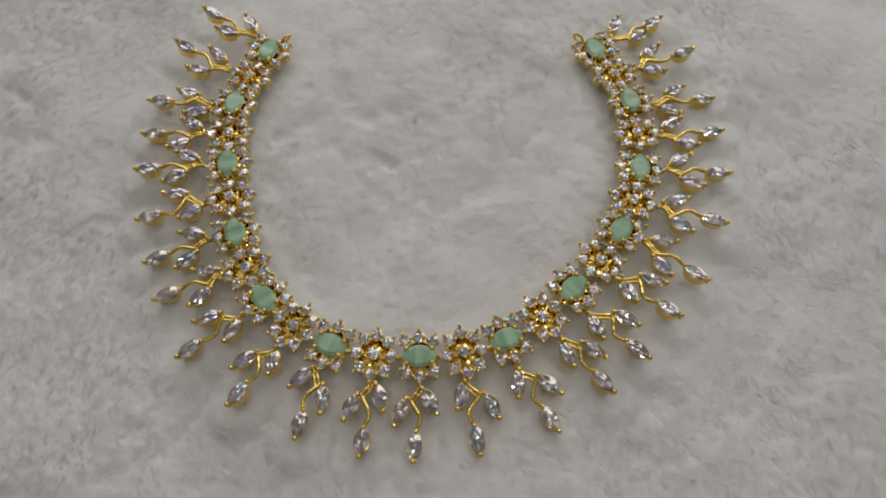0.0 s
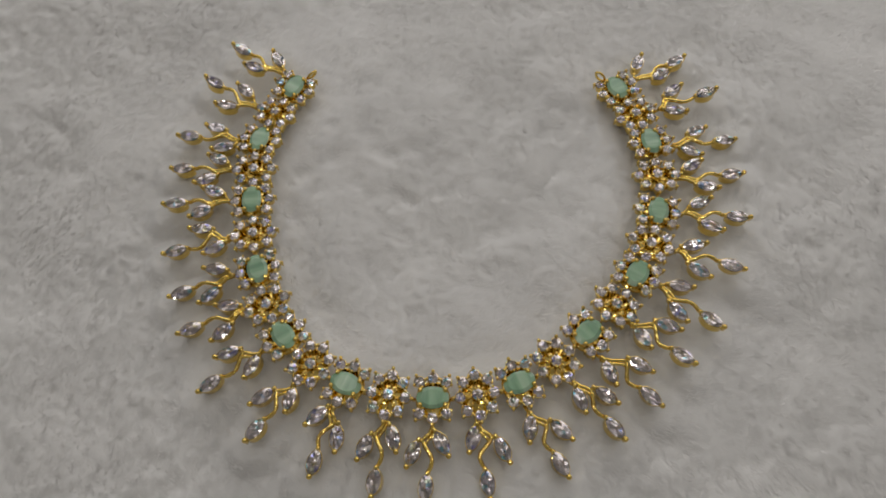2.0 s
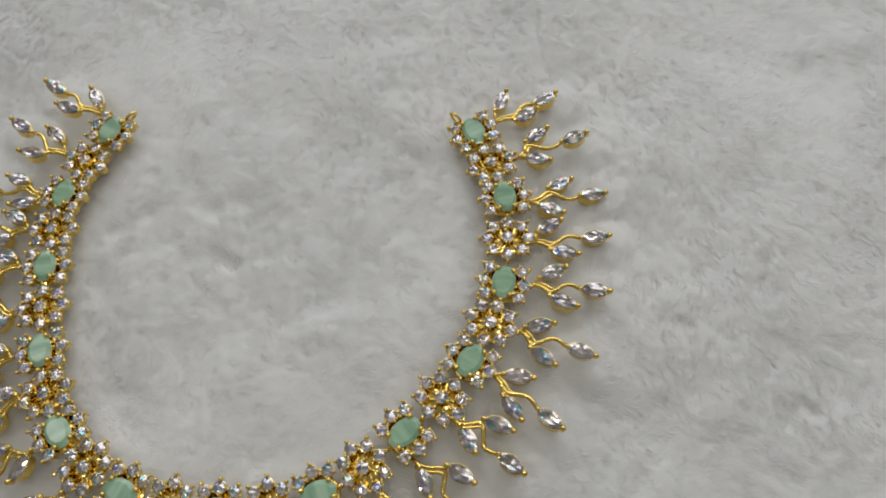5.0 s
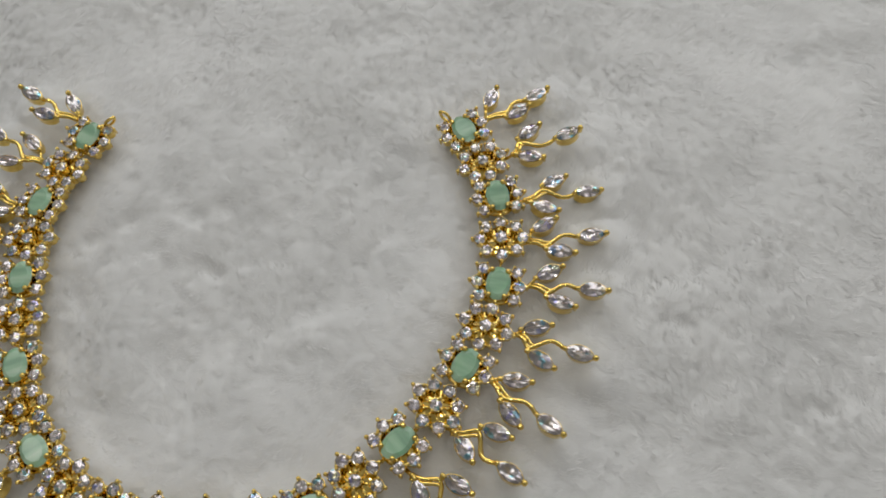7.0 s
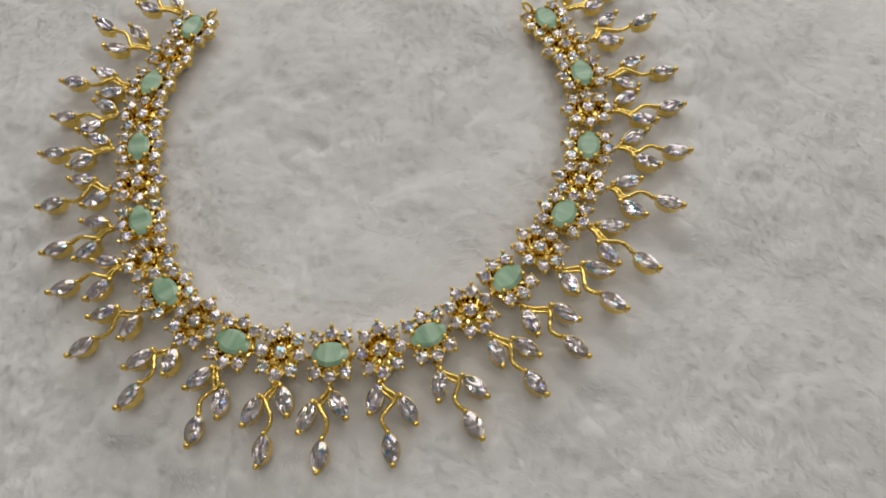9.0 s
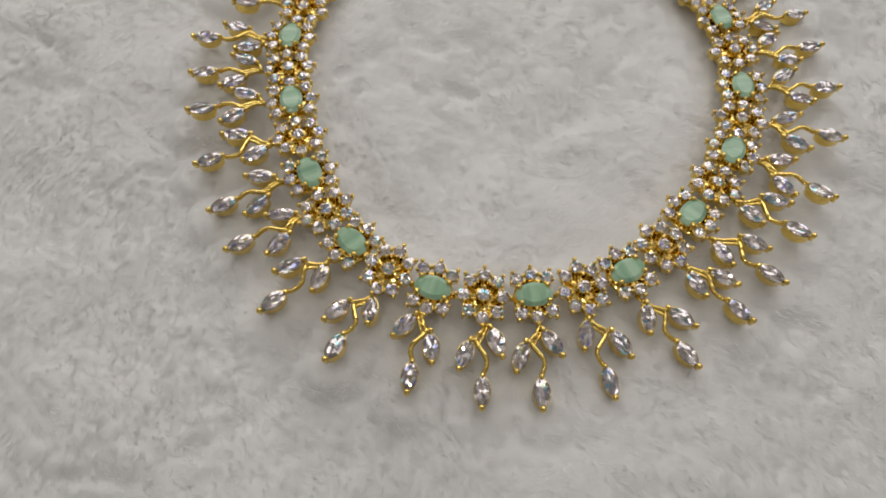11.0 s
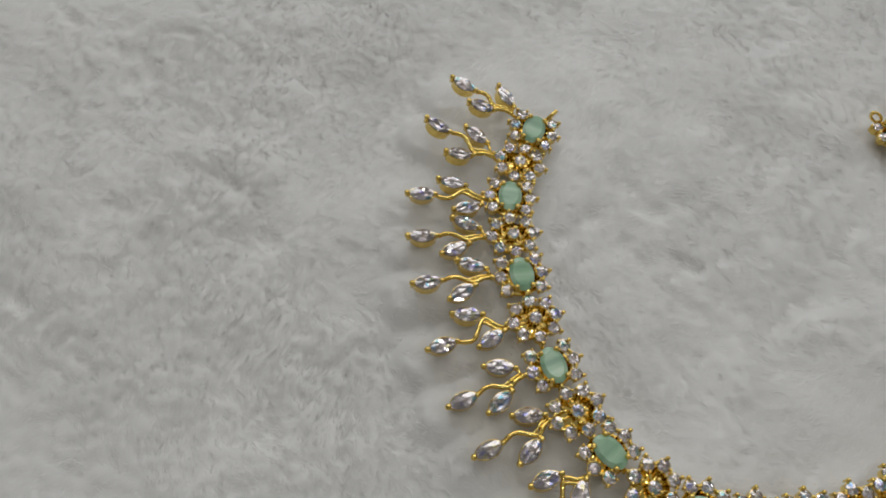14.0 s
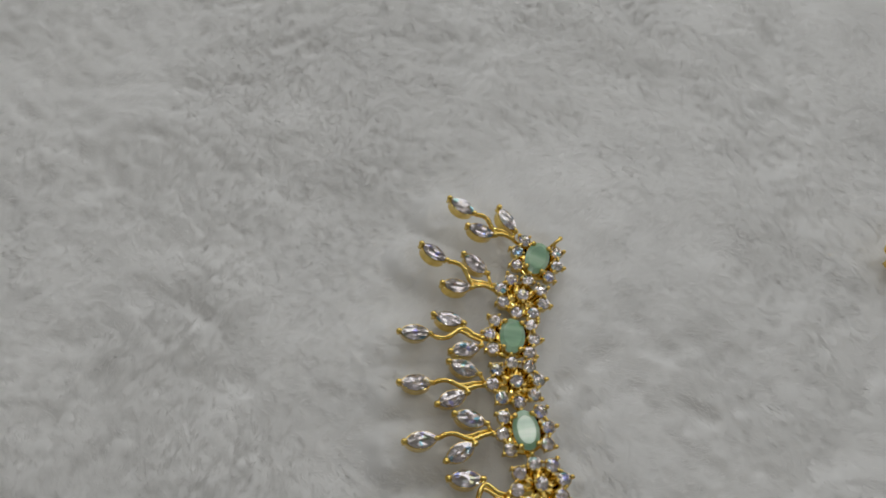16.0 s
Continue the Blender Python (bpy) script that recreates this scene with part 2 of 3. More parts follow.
# ---- necklace plan, in millimetres: the mint stones from end to end, and the tips of the sprays ----
GEMS = [(-52.3, 42.4), (-60.2, 21.6), (-59.3, 0.2), (-54.1, -22.4), (-43.9, -42.0), (-25.4, -54.6), (-2.4, -57.4), (20.1, -52.7), (38.4, -38.3), (52.8, -20.5), (60.1, -0.1), (59.8, 24.1), (51.1, 44.1)]
TIPS = [(-74.6, 57.0, 7.0), (-81.4, 44.1, 5.3), (-86.4, 22.4, 3.5), (-86.3, 11.0, 2.5), (-85.7, -2.4, 3.7), (-82.4, -18.4, 2.9), (-78.1, -31.2, 2.1), (-73.2, -42.3, 2.6), (-64.6, -57.9, 2.3), (-49.7, -70.5, 3.2), (-32.3, -78.4, 2.5), (-16.4, -82.5, 2.3), (-3.3, -83.3, 1.6), (13.0, -81.3, 0.6), (32.3, -75.6, 1.4), (46.7, -66.0, 2.4), (56.6, -57.3, 3.2), (66.1, -46.1, 3.9), (74.6, -35.8, 3.8), (82.6, -18.2, 3.8), (86.4, -1.4, 3.0), (86.8, 14.4, 1.5), (86.4, 27.4, 0.6), (81.8, 43.5, 4.6), (73.4, 57.6, 2.8)]
# where each spray hangs from its link
ROOTS = [(-58.3, 48.6), (-64.2, 34.4), (-67.3, 21.5), (-67.1, 10.4), (-66.7, -0.3), (-64.1, -13.2), (-61.2, -24.7), (-56.2, -34.8), (-49.8, -47.0), (-39.5, -56.0), (-28.4, -60.4), (-14.3, -63.8), (-2.1, -65.1), (9.3, -63.2), (22.5, -60.2), (33.9, -51.5), (42.0, -45.0), (50.5, -35.3), (58.4, -23.5), (65.0, -12.5), (67.9, -0.2), (67.5, 11.3), (66.7, 23.2), (64.1, 36.8), (56.7, 47.5)]
# the outer ends of the two side leaves of each spray, and the way they point in degrees
NEAR_LEAVES = [(-61.6, 56.3, 123), (-71.0, 42.6, 141), (-75.0, 17.8, -168), (-75.3, 15.6, 157), (-74.9, 3.6, 164), (-70.7, -18.0, -148), (-69.8, -22.2, 175), (-64.3, -33.6, -180), (-52.8, -53.8, -116), (-40.3, -62.8, -98), (-34.9, -65.6, -137), (-10.9, -71.5, -73), (2.4, -71.8, -58), (7.4, -70.5, -104), (22.5, -67.7, -92), (36.9, -59.8, -69), (45.3, -52.2, -66), (55.0, -42.1, -58), (68.1, -24.1, -5), (73.0, -10.4, 8), (75.8, 4.7, 25), (74.5, 18.0, 31), (75.2, 20.7, -13), (72.2, 35.3, -10), (59.6, 57.8, 66)]
FAR_LEAVES = [(-70.2, 50.2, 165), (-76.7, 34.2, 177), (-78.4, 27.0, 163), (-78.2, 6.0, -160), (-77.1, -6.4, -151), (-76.5, -9.7, 179), (-69.3, -32.8, -140), (-63.5, -44.0, -136), (-61.6, -48.5, -160), (-50.1, -61.0, -143), (-26.6, -72.1, -92), (-20.7, -73.7, -115), (-8.2, -74.8, -112), (17.8, -72.5, -59), (33.5, -66.3, -39), (45.5, -56.9, -32), (55.0, -48.4, -29), (63.5, -36.7, -20), (65.3, -34.2, -51), (73.2, -20.6, -33), (78.5, -5.5, -19), (78.9, 8.7, -5), (77.3, 30.8, 28), (71.3, 45.3, 35), (68.4, 52.0, 32)]

line = smooth_line([(x, y, 0) for x, y in GEMS], 8)


def link_frame(k):
    """Middle, tangent and outward direction of link k (even: mint stone, odd: flower)."""
    i = 4 * k
    p = line[i]
    d = (line[min(i + 2, len(line) - 1)] - line[max(i - 2, 0)]).normalized()
    out = Vector((d.y, -d.x, 0))
    return p * MM, d, out


def link_pose(k, tilt):
    p, d, out = link_frame(k)
    m = Matrix((d, -out, Vector((0, 0, 1)))).transposed().to_4x4()
    if tilt:
        m = m @ pose(0, 0, 0, random.uniform(-3, 3), random.uniform(-3, 3), random.uniform(-2, 2))
    return Matrix.Translation(p) @ m


# shared meshes: local x runs along the necklace, -y outward, z up
ROUND = oval(1.43 * MM, 1.43 * MM, 20)
OVAL = oval(4.35 * MM, 2.95 * MM, 20)
BOAT = marquise(3.2 * MM, 1.82 * MM, 28)
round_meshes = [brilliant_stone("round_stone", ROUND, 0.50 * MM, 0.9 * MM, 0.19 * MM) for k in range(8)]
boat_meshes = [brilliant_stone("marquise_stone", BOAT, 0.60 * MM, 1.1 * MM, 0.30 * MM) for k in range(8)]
gem_mesh = cut_stone("oval_gem", OVAL, MINT, 0.72, 0.72 * MM, 1.6 * MM)
GIRDLE = 3.4 * MM

GEM_ROUNDS = [(sx * 3.5 * MM, sy * 4.15 * MM) for sy in (1, -1) for sx in (1, -1)] + [(0, sy * 5.15 * MM) for sy in (1, -1)]
FLOWER_ROUNDS = [(4.5 * MM * math.cos(q), 5.3 * MM * math.sin(q)) for q in [math.radians(45 * k) for k in range(8)]]


def round_seat_mesh():
    """A gold seat with claws for a small round stone; its outermost claw lies along x."""
    bm = bmesh.new()
    cup(bm, ROUND, Matrix(), 2.5 * MM, 0.82)
    for a in (0, 95, 180, 265):
        q = math.radians(a)
        r = (1.6 if a else 1.85) * MM
        px, py = r * math.cos(q), r * math.sin(q)
        claw(bm, Vector((px, py, -1.6 * MM)), Vector((px, py, 0.22 * MM)), (0.40 if a else 0.52) * MM)
    return mesh_of("round_seat", bm, GOLD, True)


def marquise_seat_mesh():
    bm = bmesh.new()
    cup(bm, BOAT, Matrix(), STONE_Z + 0.2 * MM, 0.96, 0.07)
    claw(bm, Vector((0, -3.3 * MM, -1.2 * MM)), Vector((0, -3.45 * MM, 0.25 * MM)), 0.58 * MM)
    return mesh_of("marquise_seat", bm, GOLD, True)


def plate(bm, outline, low, high):
    loft(bm, [ring_at(outline, 0.94, low), ring_at(outline, 1.0, low + 0.2 * MM), ring_at(outline, 1.0, high - 0.2 * MM), ring_at(outline, 0.94, high)], True, True)


def gem_seat_mesh():
    bm = bmesh.new()
    cup(bm, OVAL, Matrix(), GIRDLE - 0.1 * MM, 0.88, 0.0)
    return mesh_of("gem_seat", bm, GOLD, True)


def gem_frame_mesh():
    """The back plate of a mint link, with a lug at each end."""
    bm = bmesh.new()
    plate(bm, oval(4.6 * MM, 5.0 * MM, 28), 0.2 * MM, 1.1 * MM)
    for s in (1, -1):
        wire(bm, [(s * 4 * MM, 0, 0.8 * MM), (s * 5.4 * MM, 0, 0.8 * MM)], 0.5 * MM, 6)
    return mesh_of("gem_frame", bm, GOLD, True)


def flower_frame_mesh():
    bm = bmesh.new()
    plate(bm, oval(4.3 * MM, 5.0 * MM, 24), 0.2 * MM, 1.2 * MM)
    for x, y in FLOWER_ROUNDS:
        wire(bm, [(0, 0, 0.9 * MM), (x, y, 0.9 * MM)], 0.55 * MM, 6)
    return mesh_of("flower_frame", bm, GOLD, True)


def prong_mesh():
    bm = bmesh.new()
    claw(bm, Vector((0, 0, -1.9 * MM)), Vector((0, 0, 0.5 * MM)), 0.68 * MM)
    return mesh_of("prong", bm, GOLD, True)


STONE_Z = 2.9 * MM
LEAF_REACH = 3.75 * MM  # from the middle of a leaf to the bead at its outer end


def leaf_pose(end, way, z):
    """The place of a marquise stone whose outer bead lies at end and whose length points along way."""
    d = Vector((way.x, way.y, 0)).normalized()
    m = Matrix((Vector((d.y, -d.x, 0)), d, Vector((0, 0, 1)))).transposed().to_4x4()
    return Matrix.Translation(Vector((end.x, end.y, z)) - d * LEAF_REACH) @ m


def ridged_wire(bm, pts, radius):
    """A cast wire whose thickness swells and shrinks a little along its way."""
    n = len(pts)
    rings = []
    for k, p in enumerate(pts):
        d = (pts[min(k + 1, n - 1)] - pts[max(k - 1, 0)]).normalized()
        side = d.cross(Vector((0, 0, 1))).normalized()
        up = side.cross(d)
        r = radius * (1 + 0.10 * math.sin(k * 1.9) + 0.06 * math.sin(k * 0.8 + 1))
        rings.append([p + r * (math.cos(2 * math.pi * q / 8) * side + 1.15 * math.sin(2 * math.pi * q / 8) * up) for q in range(8)])
    loft(bm, rings, True, True)


def spray_frame_mesh(length, near, far):
    """The stem from the link at the origin out along -y: it swings to the far leaf's foot, back past the middle and on to the end leaf."""
    bm = bmesh.new()
    foot_near = near @ Vector((0, -LEAF_REACH, 0))
    foot_far = far @ Vector((0, -LEAF_REACH, 0))
    side = 1 if foot_far.x > 0 else -1
    fork = Vector((foot_far.x - side * 1.1 * MM, foot_far.y - 0.4 * MM, 2.5 * MM))
    end = Vector((-side * 0.1 * MM, -length + 2 * LEAF_REACH + 0.1 * MM, 2.3 * MM))
    bulge = Vector((-side * 0.55 * MM, 0.50 * end.y + 0.50 * fork.y, 2.8 * MM))
    turn = Vector((-side * 0.70 * MM, 0.80 * end.y + 0.20 * fork.y, 2.6 * MM))
    start = Vector((0, 0.2 * MM, 2.3 * MM))
    elbow = Vector((side * 0.35 * abs(fork.x), 0.45 * fork.y, 2.6 * MM))
    pts = smooth_line([start, elbow, fork, bulge, turn, end], 6)
    ridged_wire(bm, pts, 0.56 * MM)
    # a second strand lies beside the first from the link to past the fork
    strand = smooth_line([start + Vector((-side * 0.75 * MM, 0, -0.2 * MM)), elbow + Vector((-side * 0.8 * MM, -0.3 * MM, 0)), fork + Vector((-side * 0.85 * MM, -0.6 * MM, 0)), bulge + Vector((side * 0.3 * MM, 0.4 * MM, -0.1 * MM))], 6)
    ridged_wire(bm, strand, 0.42 * MM)
    for m in (near, far):
        wire(bm, [m @ Vector((0, -LEAF_REACH - 0.1 * MM, -0.3 * MM)), m @ Vector((0, -2.6 * MM, -1.0 * MM))], 0.45 * MM, 6)
    wire(bm, [foot_near, Vector((0, 0, 2.2 * MM))], 0.45 * MM, 6)
    wire(bm, [foot_far, fork], 0.5 * MM, 6)
    for at, r in ((foot_near, 0.62), (foot_far, 0.62), (end + Vector((0, -0.3 * MM, 0.3 * MM)), 0.66), (start, 0.68)):
        bead(bm, at + Vector((0, 0, 0.25 * MM)), r * MM)
    wire(bm, [(0, 0, 2.1 * MM), (0, 2.4 * MM, 1.4 * MM)], 0.5 * MM, 6)
    return mesh_of("spray_frame", bm, GOLD, True)


def tip_bead_mesh():
    bm = bmesh.new()
    claw(bm, Vector((0, 0, -1.7 * MM)), Vector((0, 0, 0.25 * MM)), 0.76 * MM)
    return mesh_of("tip_bead", bm, GOLD, True)


def jump_ring_mesh():
    bm = bmesh.new()
    n, s = 14, 6
    rings = []
    for k in range(n + 1):
        q = 2 * math.pi * k / n
        c = Vector((1.25 * MM * math.cos(q), 0, 0.75 * MM * math.sin(q)))
        d = Vector((math.cos(q), 0, math.sin(q)))
        rings.append([c + 0.26 * MM * (math.cos(2 * math.pi * j / s) * d + math.sin(2 * math.pi * j / s) * Vector((0, 1, 0))) for j in range(s)])
    loft(bm, rings)
    return mesh_of("jump_ring", bm, GOLD, True)


def end_loop_mesh():
    bm = bmesh.new()
    pts = []
    for k in range(21):
        q = 2 * math.pi * k / 20
        pts.append(Vector((0.25 * MM * math.sin(q), 1.6 * MM * (1 - math.cos(q)), (2.1 + 1.15 * math.sin(q) + 0.4 * (1 - math.cos(q))) * MM)))
    wire(bm, pts, 0.42 * MM, 7)
    wire(bm, [(0, -1.6 * MM, 1.2 * MM), (0, 0.3 * MM, 1.6 * MM)], 0.5 * MM, 7)
    bead(bm, (0, 3.1 * MM, 3.3 * MM), 0.6 * MM)
    return mesh_of("end_loop", bm, GOLD, True)


def build_necklace():
    root = tagged(new("necklace"), "gold necklace with mint green stones and crystals on white fur", "necklace")
    gem_frame, gem_seat, flower_frame = gem_frame_mesh(), gem_seat_mesh(), flower_frame_mesh()
    round_seat, marquise_seat = round_seat_mesh(), marquise_seat_mesh()
    prong, tip_bead, jump_ring = prong_mesh(), tip_bead_mesh(), jump_ring_mesh()
    for k in range(25):
        m = link_pose(k, True)
        if k % 2 == 0:
            link = part("gem_link", gem_frame, root, m, "gold link with a mint green oval stone")
            part("gem_seat", gem_seat, link, pose(0, 0, GIRDLE))
            part("oval_gem", gem_mesh, link, pose(0, 0, GIRDLE), "milky mint green faceted oval stone")
            for q in (38, 142, 218, 322):
                a = math.radians(q)
                part("prong", prong, link, pose(4.15 * MM * math.cos(a), 3.15 * MM * math.sin(a), GIRDLE))
            spots = [(x, y, GIRDLE - 0.2 * MM) for x, y in GEM_ROUNDS]
        else:
            link = part("flower_link", flower_frame, root, m, "gold flower link set with clear round crystals")
            spots = [(x, y, GIRDLE - 0.2 * MM) for x, y in FLOWER_ROUNDS] + [(0, 0, GIRDLE + 0.5 * MM)]
        for x, y, z in spots:
            away = math.degrees(math.atan2(y, x if k % 2 else x * 0.6)) + (random.uniform(0, 90) if x == y == 0 else 0)
            part("round_seat", round_seat, link, pose(x, y, z, 0, 0, away))
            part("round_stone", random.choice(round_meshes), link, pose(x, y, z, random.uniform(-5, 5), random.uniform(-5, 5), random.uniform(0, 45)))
        # spray: hangs from the link's outer edge and points at its tip
        root_at = Vector((ROOTS[k][0], ROOTS[k][1], 0)) * MM
        tip = Vector((TIPS[k][0] * MM, TIPS[k][1] * MM, 0))
        axis = tip - root_at
        length = axis.length
        lift = math.degrees(math.atan2(TIPS[k][2] - 3.0, length / MM))
        axis.normalize()
        flat = Matrix.Translation(root_at) @ Matrix((Vector((-axis.y, axis.x, 0)), -axis, Vector((0, 0, 1)))).transposed().to_4x4()
        back = flat.inverted()
        leaves = [leaf_pose(Vector((0, -length, 0)), Vector((0, -1, 0)), STONE_Z)]
        for x, y, turn in (NEAR_LEAVES[k], FAR_LEAVES[k]):
            way = Vector((math.cos(math.radians(turn)), math.sin(math.radians(turn)), 0))
            leaves.append(leaf_pose(back @ (Vector((x, y, 0)) * MM), back.to_3x3() @ way, STONE_Z + random.uniform(-0.2, 0.3) * MM))
        spray = part("spray", spray_frame_mesh(length, leaves[1], leaves[2]), root, flat @ pose(0, 0, 0, -lift, random.uniform(-2, 2), 0), "curved gold spray with three clear marquise crystals")
        for lm in leaves:
            lm = lm @ pose(0, 0, 0, random.uniform(-4, 4), random.uniform(-7, 7), 0)
            part("marquise_seat", marquise_seat, spray, lm)
            part("marquise_stone", random.choice(boat_meshes), spray, lm)
            part("tip_bead", tip_bead, spray, lm @ Matrix.Translation((0, LEAF_REACH - 0.1 * MM, 0)))
    for k in range(24):
        i = 4 * k + 2
        p, q = line[i] * MM, line[i + 1] - line[i - 1]
        part("jump_ring", jump_ring, root, pose(p.x, p.y, 1.0 * MM, 0, 0, math.degrees(math.atan2(q.y, q.x))))
    loop = end_loop_mesh()
    for k, turn in ((0, 205), (24, -20)):
        p, d, out = link_frame(k)
        at = p - out * 2.2 * MM + d * (-4.6 if k == 0 else 4.6) * MM
        away = -out * 0.6 + d * (-1 if k == 0 else 1)
        part("end_loop", loop, root, pose(at.x, at.y, 0.8 * MM, 0, 0, math.degrees(math.atan2(away.y, away.x)) - 90), "small gold loop for the clasp")
    return root


build_necklace()


# ---- fur rug ----
def lattice(x, y, cell, seed):
    """Smooth value noise in -1..1 on arrays."""
    rng = np.random.RandomState(seed)
    table = rng.uniform(-1, 1, (256, 256))
    c, s = math.cos(seed * 0.9 + 0.3), math.sin(seed * 0.9 + 0.3)
    u, v = (x * c - y * s) / cell + 31.7, (x * s + y * c) / cell + 57.3
    i, j = np.floor(u).astype(int), np.floor(v).astype(int)
    fu, fv = u - i, v - j
    fu, fv = fu * fu * (3 - 2 * fu), fv * fv * (3 - 2 * fv)
    g = lambda a, b: table[a % 256, b % 256]
    return (g(i, j) * (1 - fu) + g(i + 1, j) * fu) * (1 - fv) + (g(i, j + 1) * (1 - fu) + g(i + 1, j + 1) * fu) * fv


def pressed(x, y):
    """How far the necklace presses the pile down at a place, 0..1."""
    near = np.full(x.shape, 1.0)
    for k in range(0, len(line), 2):
        p = line[k] * MM
        near = np.minimum(near, np.hypot(x - p.x, y - p.y) / (12 * MM))
    for k in range(25):
        for s in (0.35, 0.7, 1.0):
            q = (Vector(ROOTS[k]) * (1 - s) + Vector(TIPS[k][:2]) * s) * MM
            near = np.minimum(near, np.hypot(x - q.x, y - q.y) / (9 * MM))
    q = np.clip(1.6 - 1.6 * near, 0, 1)
    return q * q * (3 - 2 * q)


def pile_height(x, y):
    wx = x + 0.006 * lattice(x, y, 0.03, 5)
    wy = y + 0.006 * lattice(x, y, 0.03, 6)
    h = 0.0020 * lattice(wx, wy, 0.066, 1) + 0.0012 * lattice(wx, wy, 0.023, 2) + 0.0006 * lattice(wx, wy, 0.009, 3)
    crease = np.clip(lattice(wx, wy, 0.006, 7) + 0.8 * lattice(x, y, 0.04, 8) - 0.5, 0, 1)
    h = h - 0.0022 - 0.0010 * crease
    patch = np.clip(0.45 + 0.8 * lattice(x, y, 0.09, 17), 0.1, 1)
    seam = np.clip(1 - 3.2 * np.abs(lattice(wx, wy, 0.0042, 9)), 0, 1)
    h = h - 0.0004 * patch * seam
    flat = pressed(x, y)
    return h * (1 - flat) - 0.0012 * flat


def rug_base(x0, x1, y0, y1, nx, ny, drop):
    x, y = np.meshgrid(np.linspace(x0, x1, nx), np.linspace(y0, y1, ny))
    x, y = x.ravel(), y.ravel()
    fine = 0.0003 * lattice(x, y, 0.0022, 4)
    z = pile_height(x, y) + fine - drop
    co = np.stack([x, y, z], 1)
    k = (np.arange(ny - 1)[:, None] * nx + np.arange(nx - 1)[None]).ravel()
    faces = np.stack([k, k + 1, k + nx + 1, k + nx], 1)
    return co, faces


def mesh_arrays(name, co, faces, mat, smooth):
    me = bpy.data.meshes.new(name)
    n, s = faces.shape
    me.vertices.add(len(co))
    me.vertices.foreach_set("co", co.astype(np.float32).ravel())
    me.loops.add(n * s)
    me.loops.foreach_set("vertex_index", faces.astype(np.int32).ravel())
    me.polygons.add(n)
    me.polygons.foreach_set("loop_start", np.arange(0, n * s, s, dtype=np.int32))
    me.polygons.foreach_set("use_smooth", np.full(n, smooth))
    me.update(calc_edges=True)
    me.validate()
    me.materials.append(mat)
    return me


def tufted(x, y):
    """How rough the pile stands at a place, 0 (brushed flat) to 1 (standing tufts)."""
    q = np.clip(0.50 + 0.75 * lattice(x, y, 0.045, 17) + 0.45 * lattice(x, y, 0.016, 18) - 2.6 * y, 0.12, 1)
    return q * (1 - 0.4 * pressed(x, y))


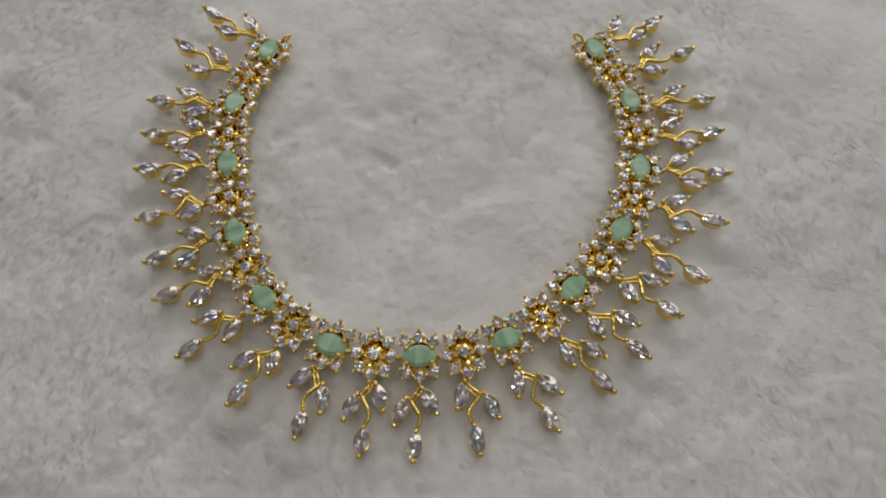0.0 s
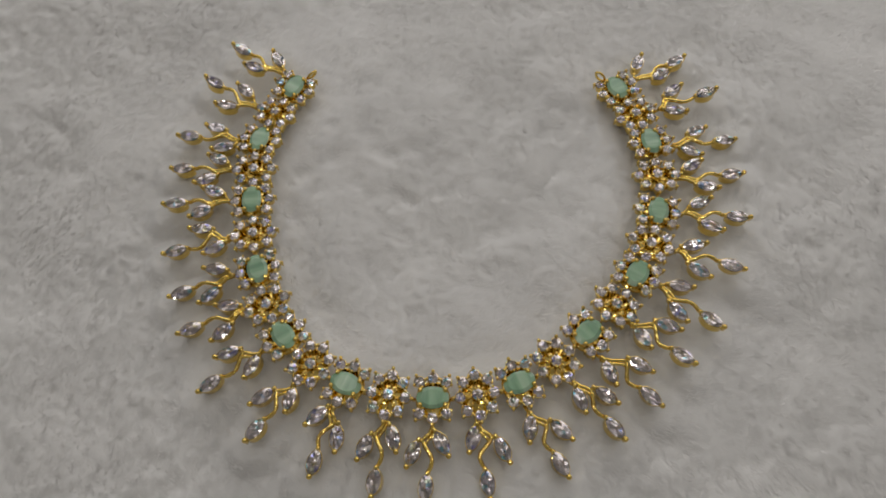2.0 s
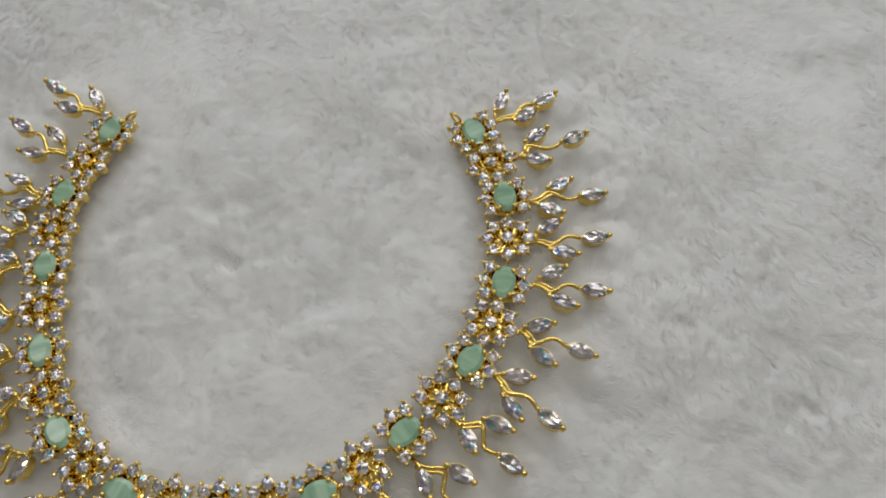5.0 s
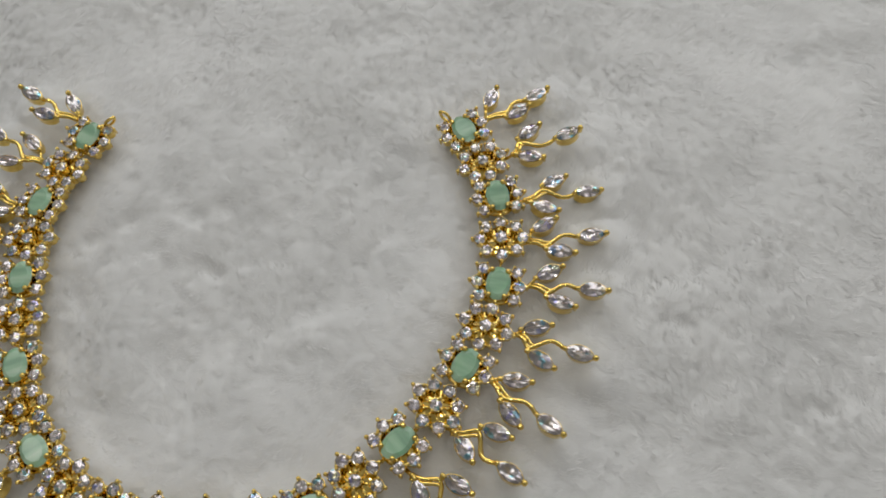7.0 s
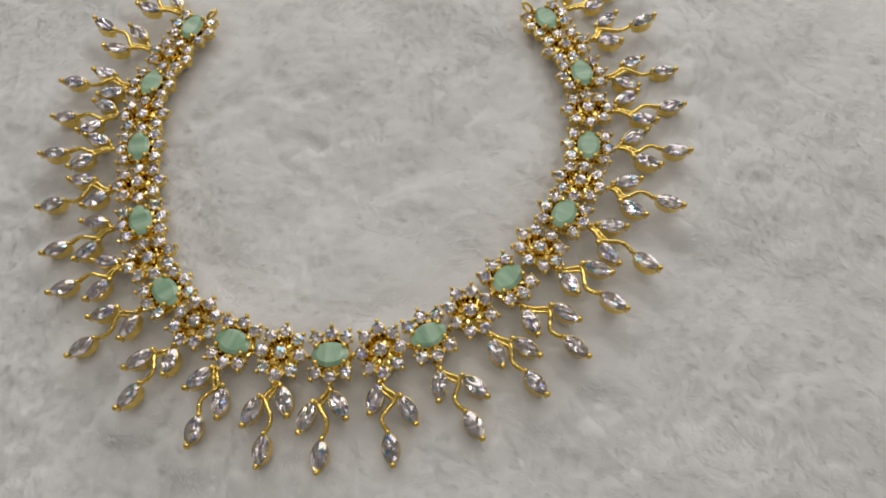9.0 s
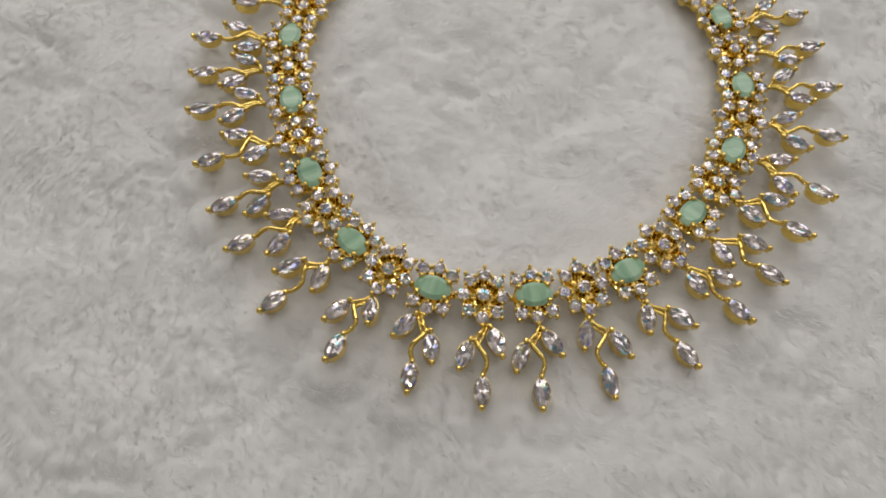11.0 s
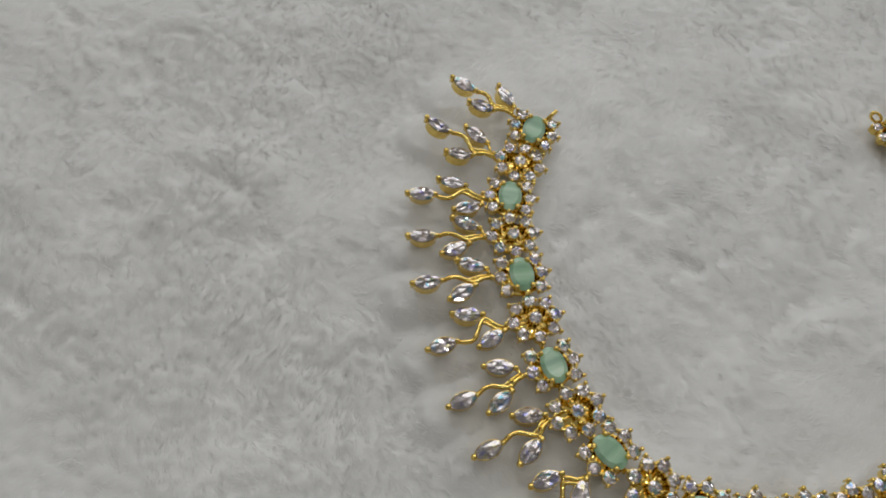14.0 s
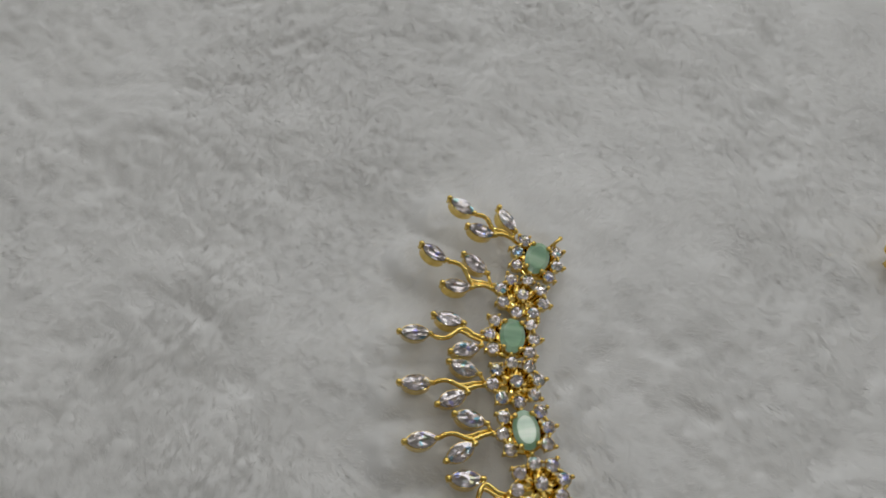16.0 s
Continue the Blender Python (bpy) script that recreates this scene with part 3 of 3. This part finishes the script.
def fur_fibres(count, x0, x1, y0, y1, length, width, seed):
    """Bent tapering locks of fibre that lean with the nap and gather in small tufts."""
    rng = np.random.RandomState(seed)
    x, y = rng.uniform(x0, x1, count), rng.uniform(y0, y1, count)
    rough = tufted(x, y)
    lean = 1.1 * lattice(x, y, 0.06, 11) + 0.8 * lattice(x, y, 0.017, 12) - 0.5
    cell = 0.0018
    wx, wy = x + 0.0016 * lattice(x, y, 0.004, 15), y + 0.0016 * lattice(x, y, 0.004, 16)
    wx, wy = 0.8 * wx - 0.6 * wy, 0.6 * wx + 0.8 * wy
    ci, cj = np.floor(wx / cell), np.floor(wy / cell)
    jit = lambda s: (np.sin(ci * 127.1 + cj * 311.7 + s) * 43758.5453) % 1.0
    gx, gy = (ci + 0.2 + 0.6 * jit(0.0)) * cell - wx, (cj + 0.2 + 0.6 * jit(4.0)) * cell - wy
    tx, ty = 0.8 * gx + 0.6 * gy, -0.6 * gx + 0.8 * gy
    lean = lean + rough * 1.2 * (jit(2.0) - 0.5)
    lx, ly = np.cos(lean), np.sin(lean)
    ln = length * rng.uniform(0.75, 1.1, count) * (0.85 + 0.3 * jit(7.0))
    flat = pressed(x, y)
    rise = (0.30 + 0.20 * rough * (0.3 + jit(9.0)) + 0.10 * rng.uniform(-1, 1, count)) * (1 - 0.3 * flat)
    along = np.sqrt(np.clip(1 - rise * rise, 0.2, 1))
    z = pile_height(x, y) - 0.0009
    a = rng.normal(0, 0.28, count)
    dx, dy = lx * np.cos(a) - ly * np.sin(a), lx * np.sin(a) + ly * np.cos(a)
    pull = 0.25 + 0.55 * rough
    p0 = np.stack([x, y, z], 1)
    p1 = p0 + np.stack([dx * ln * 0.42 * along + tx * pull * 0.5, dy * ln * 0.42 * along + ty * pull * 0.5, ln * rise * 0.62], 1)
    p2 = p0 + np.stack([dx * ln * 0.9 * along + tx * pull, dy * ln * 0.9 * along + ty * pull, ln * rise * 0.95], 1)
    side = np.stack([-dy, dx, 0.4 * rng.uniform(-1, 1, count)], 1) * (width * 0.5 * rng.uniform(0.6, 1.3, count))[:, None]
    co = np.empty((count * 5, 3))
    co[0::5], co[1::5], co[2::5], co[3::5], co[4::5] = p0 - side, p0 + side, p1 - side * 0.85, p1 + side * 0.85, p2
    b = np.arange(count) * 5
    # the nap's own shading: each tuft turns a little its own way
    nx, ny = (jit(11.0) - 0.5) * 0.34 * rough, (jit(13.0) - 0.5) * 0.34 * rough
    nap = np.stack([0.15 * dx + nx + 0.05 * rng.normal(0, 1, count), 0.15 * dy + ny + 0.05 * rng.normal(0, 1, count), np.ones(count)], 1)
    nap = np.repeat(nap / np.linalg.norm(nap, axis=1)[:, None], 5, axis=0)
    faces = np.concatenate([np.stack([b, b + 3, b + 1], 1), np.stack([b, b + 2, b + 3], 1), np.stack([b + 2, b + 4, b + 3], 1)])
    return co, faces, nap


def build_rug():
    co, faces = rug_base(-0.9, 0.9, -0.8, 0.60, 240, 200, 0.0035)
    rim = (np.abs(co[:, 0]) > 0.899) | (co[:, 1] < -0.799) | (co[:, 1] > 0.599)
    co[rim, 2] = -0.0215
    rug = tagged(new("fur_rug", mesh_arrays("rug_backing", co, faces, FUR_BASE, True)), "white shaggy faux fur rug with soft tufted pile", "rug")
    co, faces = rug_base(-0.26, 0.26, -0.17, 0.27, 620, 520, 0.0007)
    part("underfur", mesh_arrays("underfur", co, faces, FUR_BASE, True), rug)
    co, faces, nap = fur_fibres(800000, -0.25, 0.25, -0.16, 0.26, 0.0022, 0.00012, 21)
    pile = mesh_arrays("fur", co, faces, FUR, True)
    pile.normals_split_custom_set_from_vertices(nap)
    tagged(part("fur", pile, rug), "fine white fur", kind="stuff")
    return rug


build_rug()
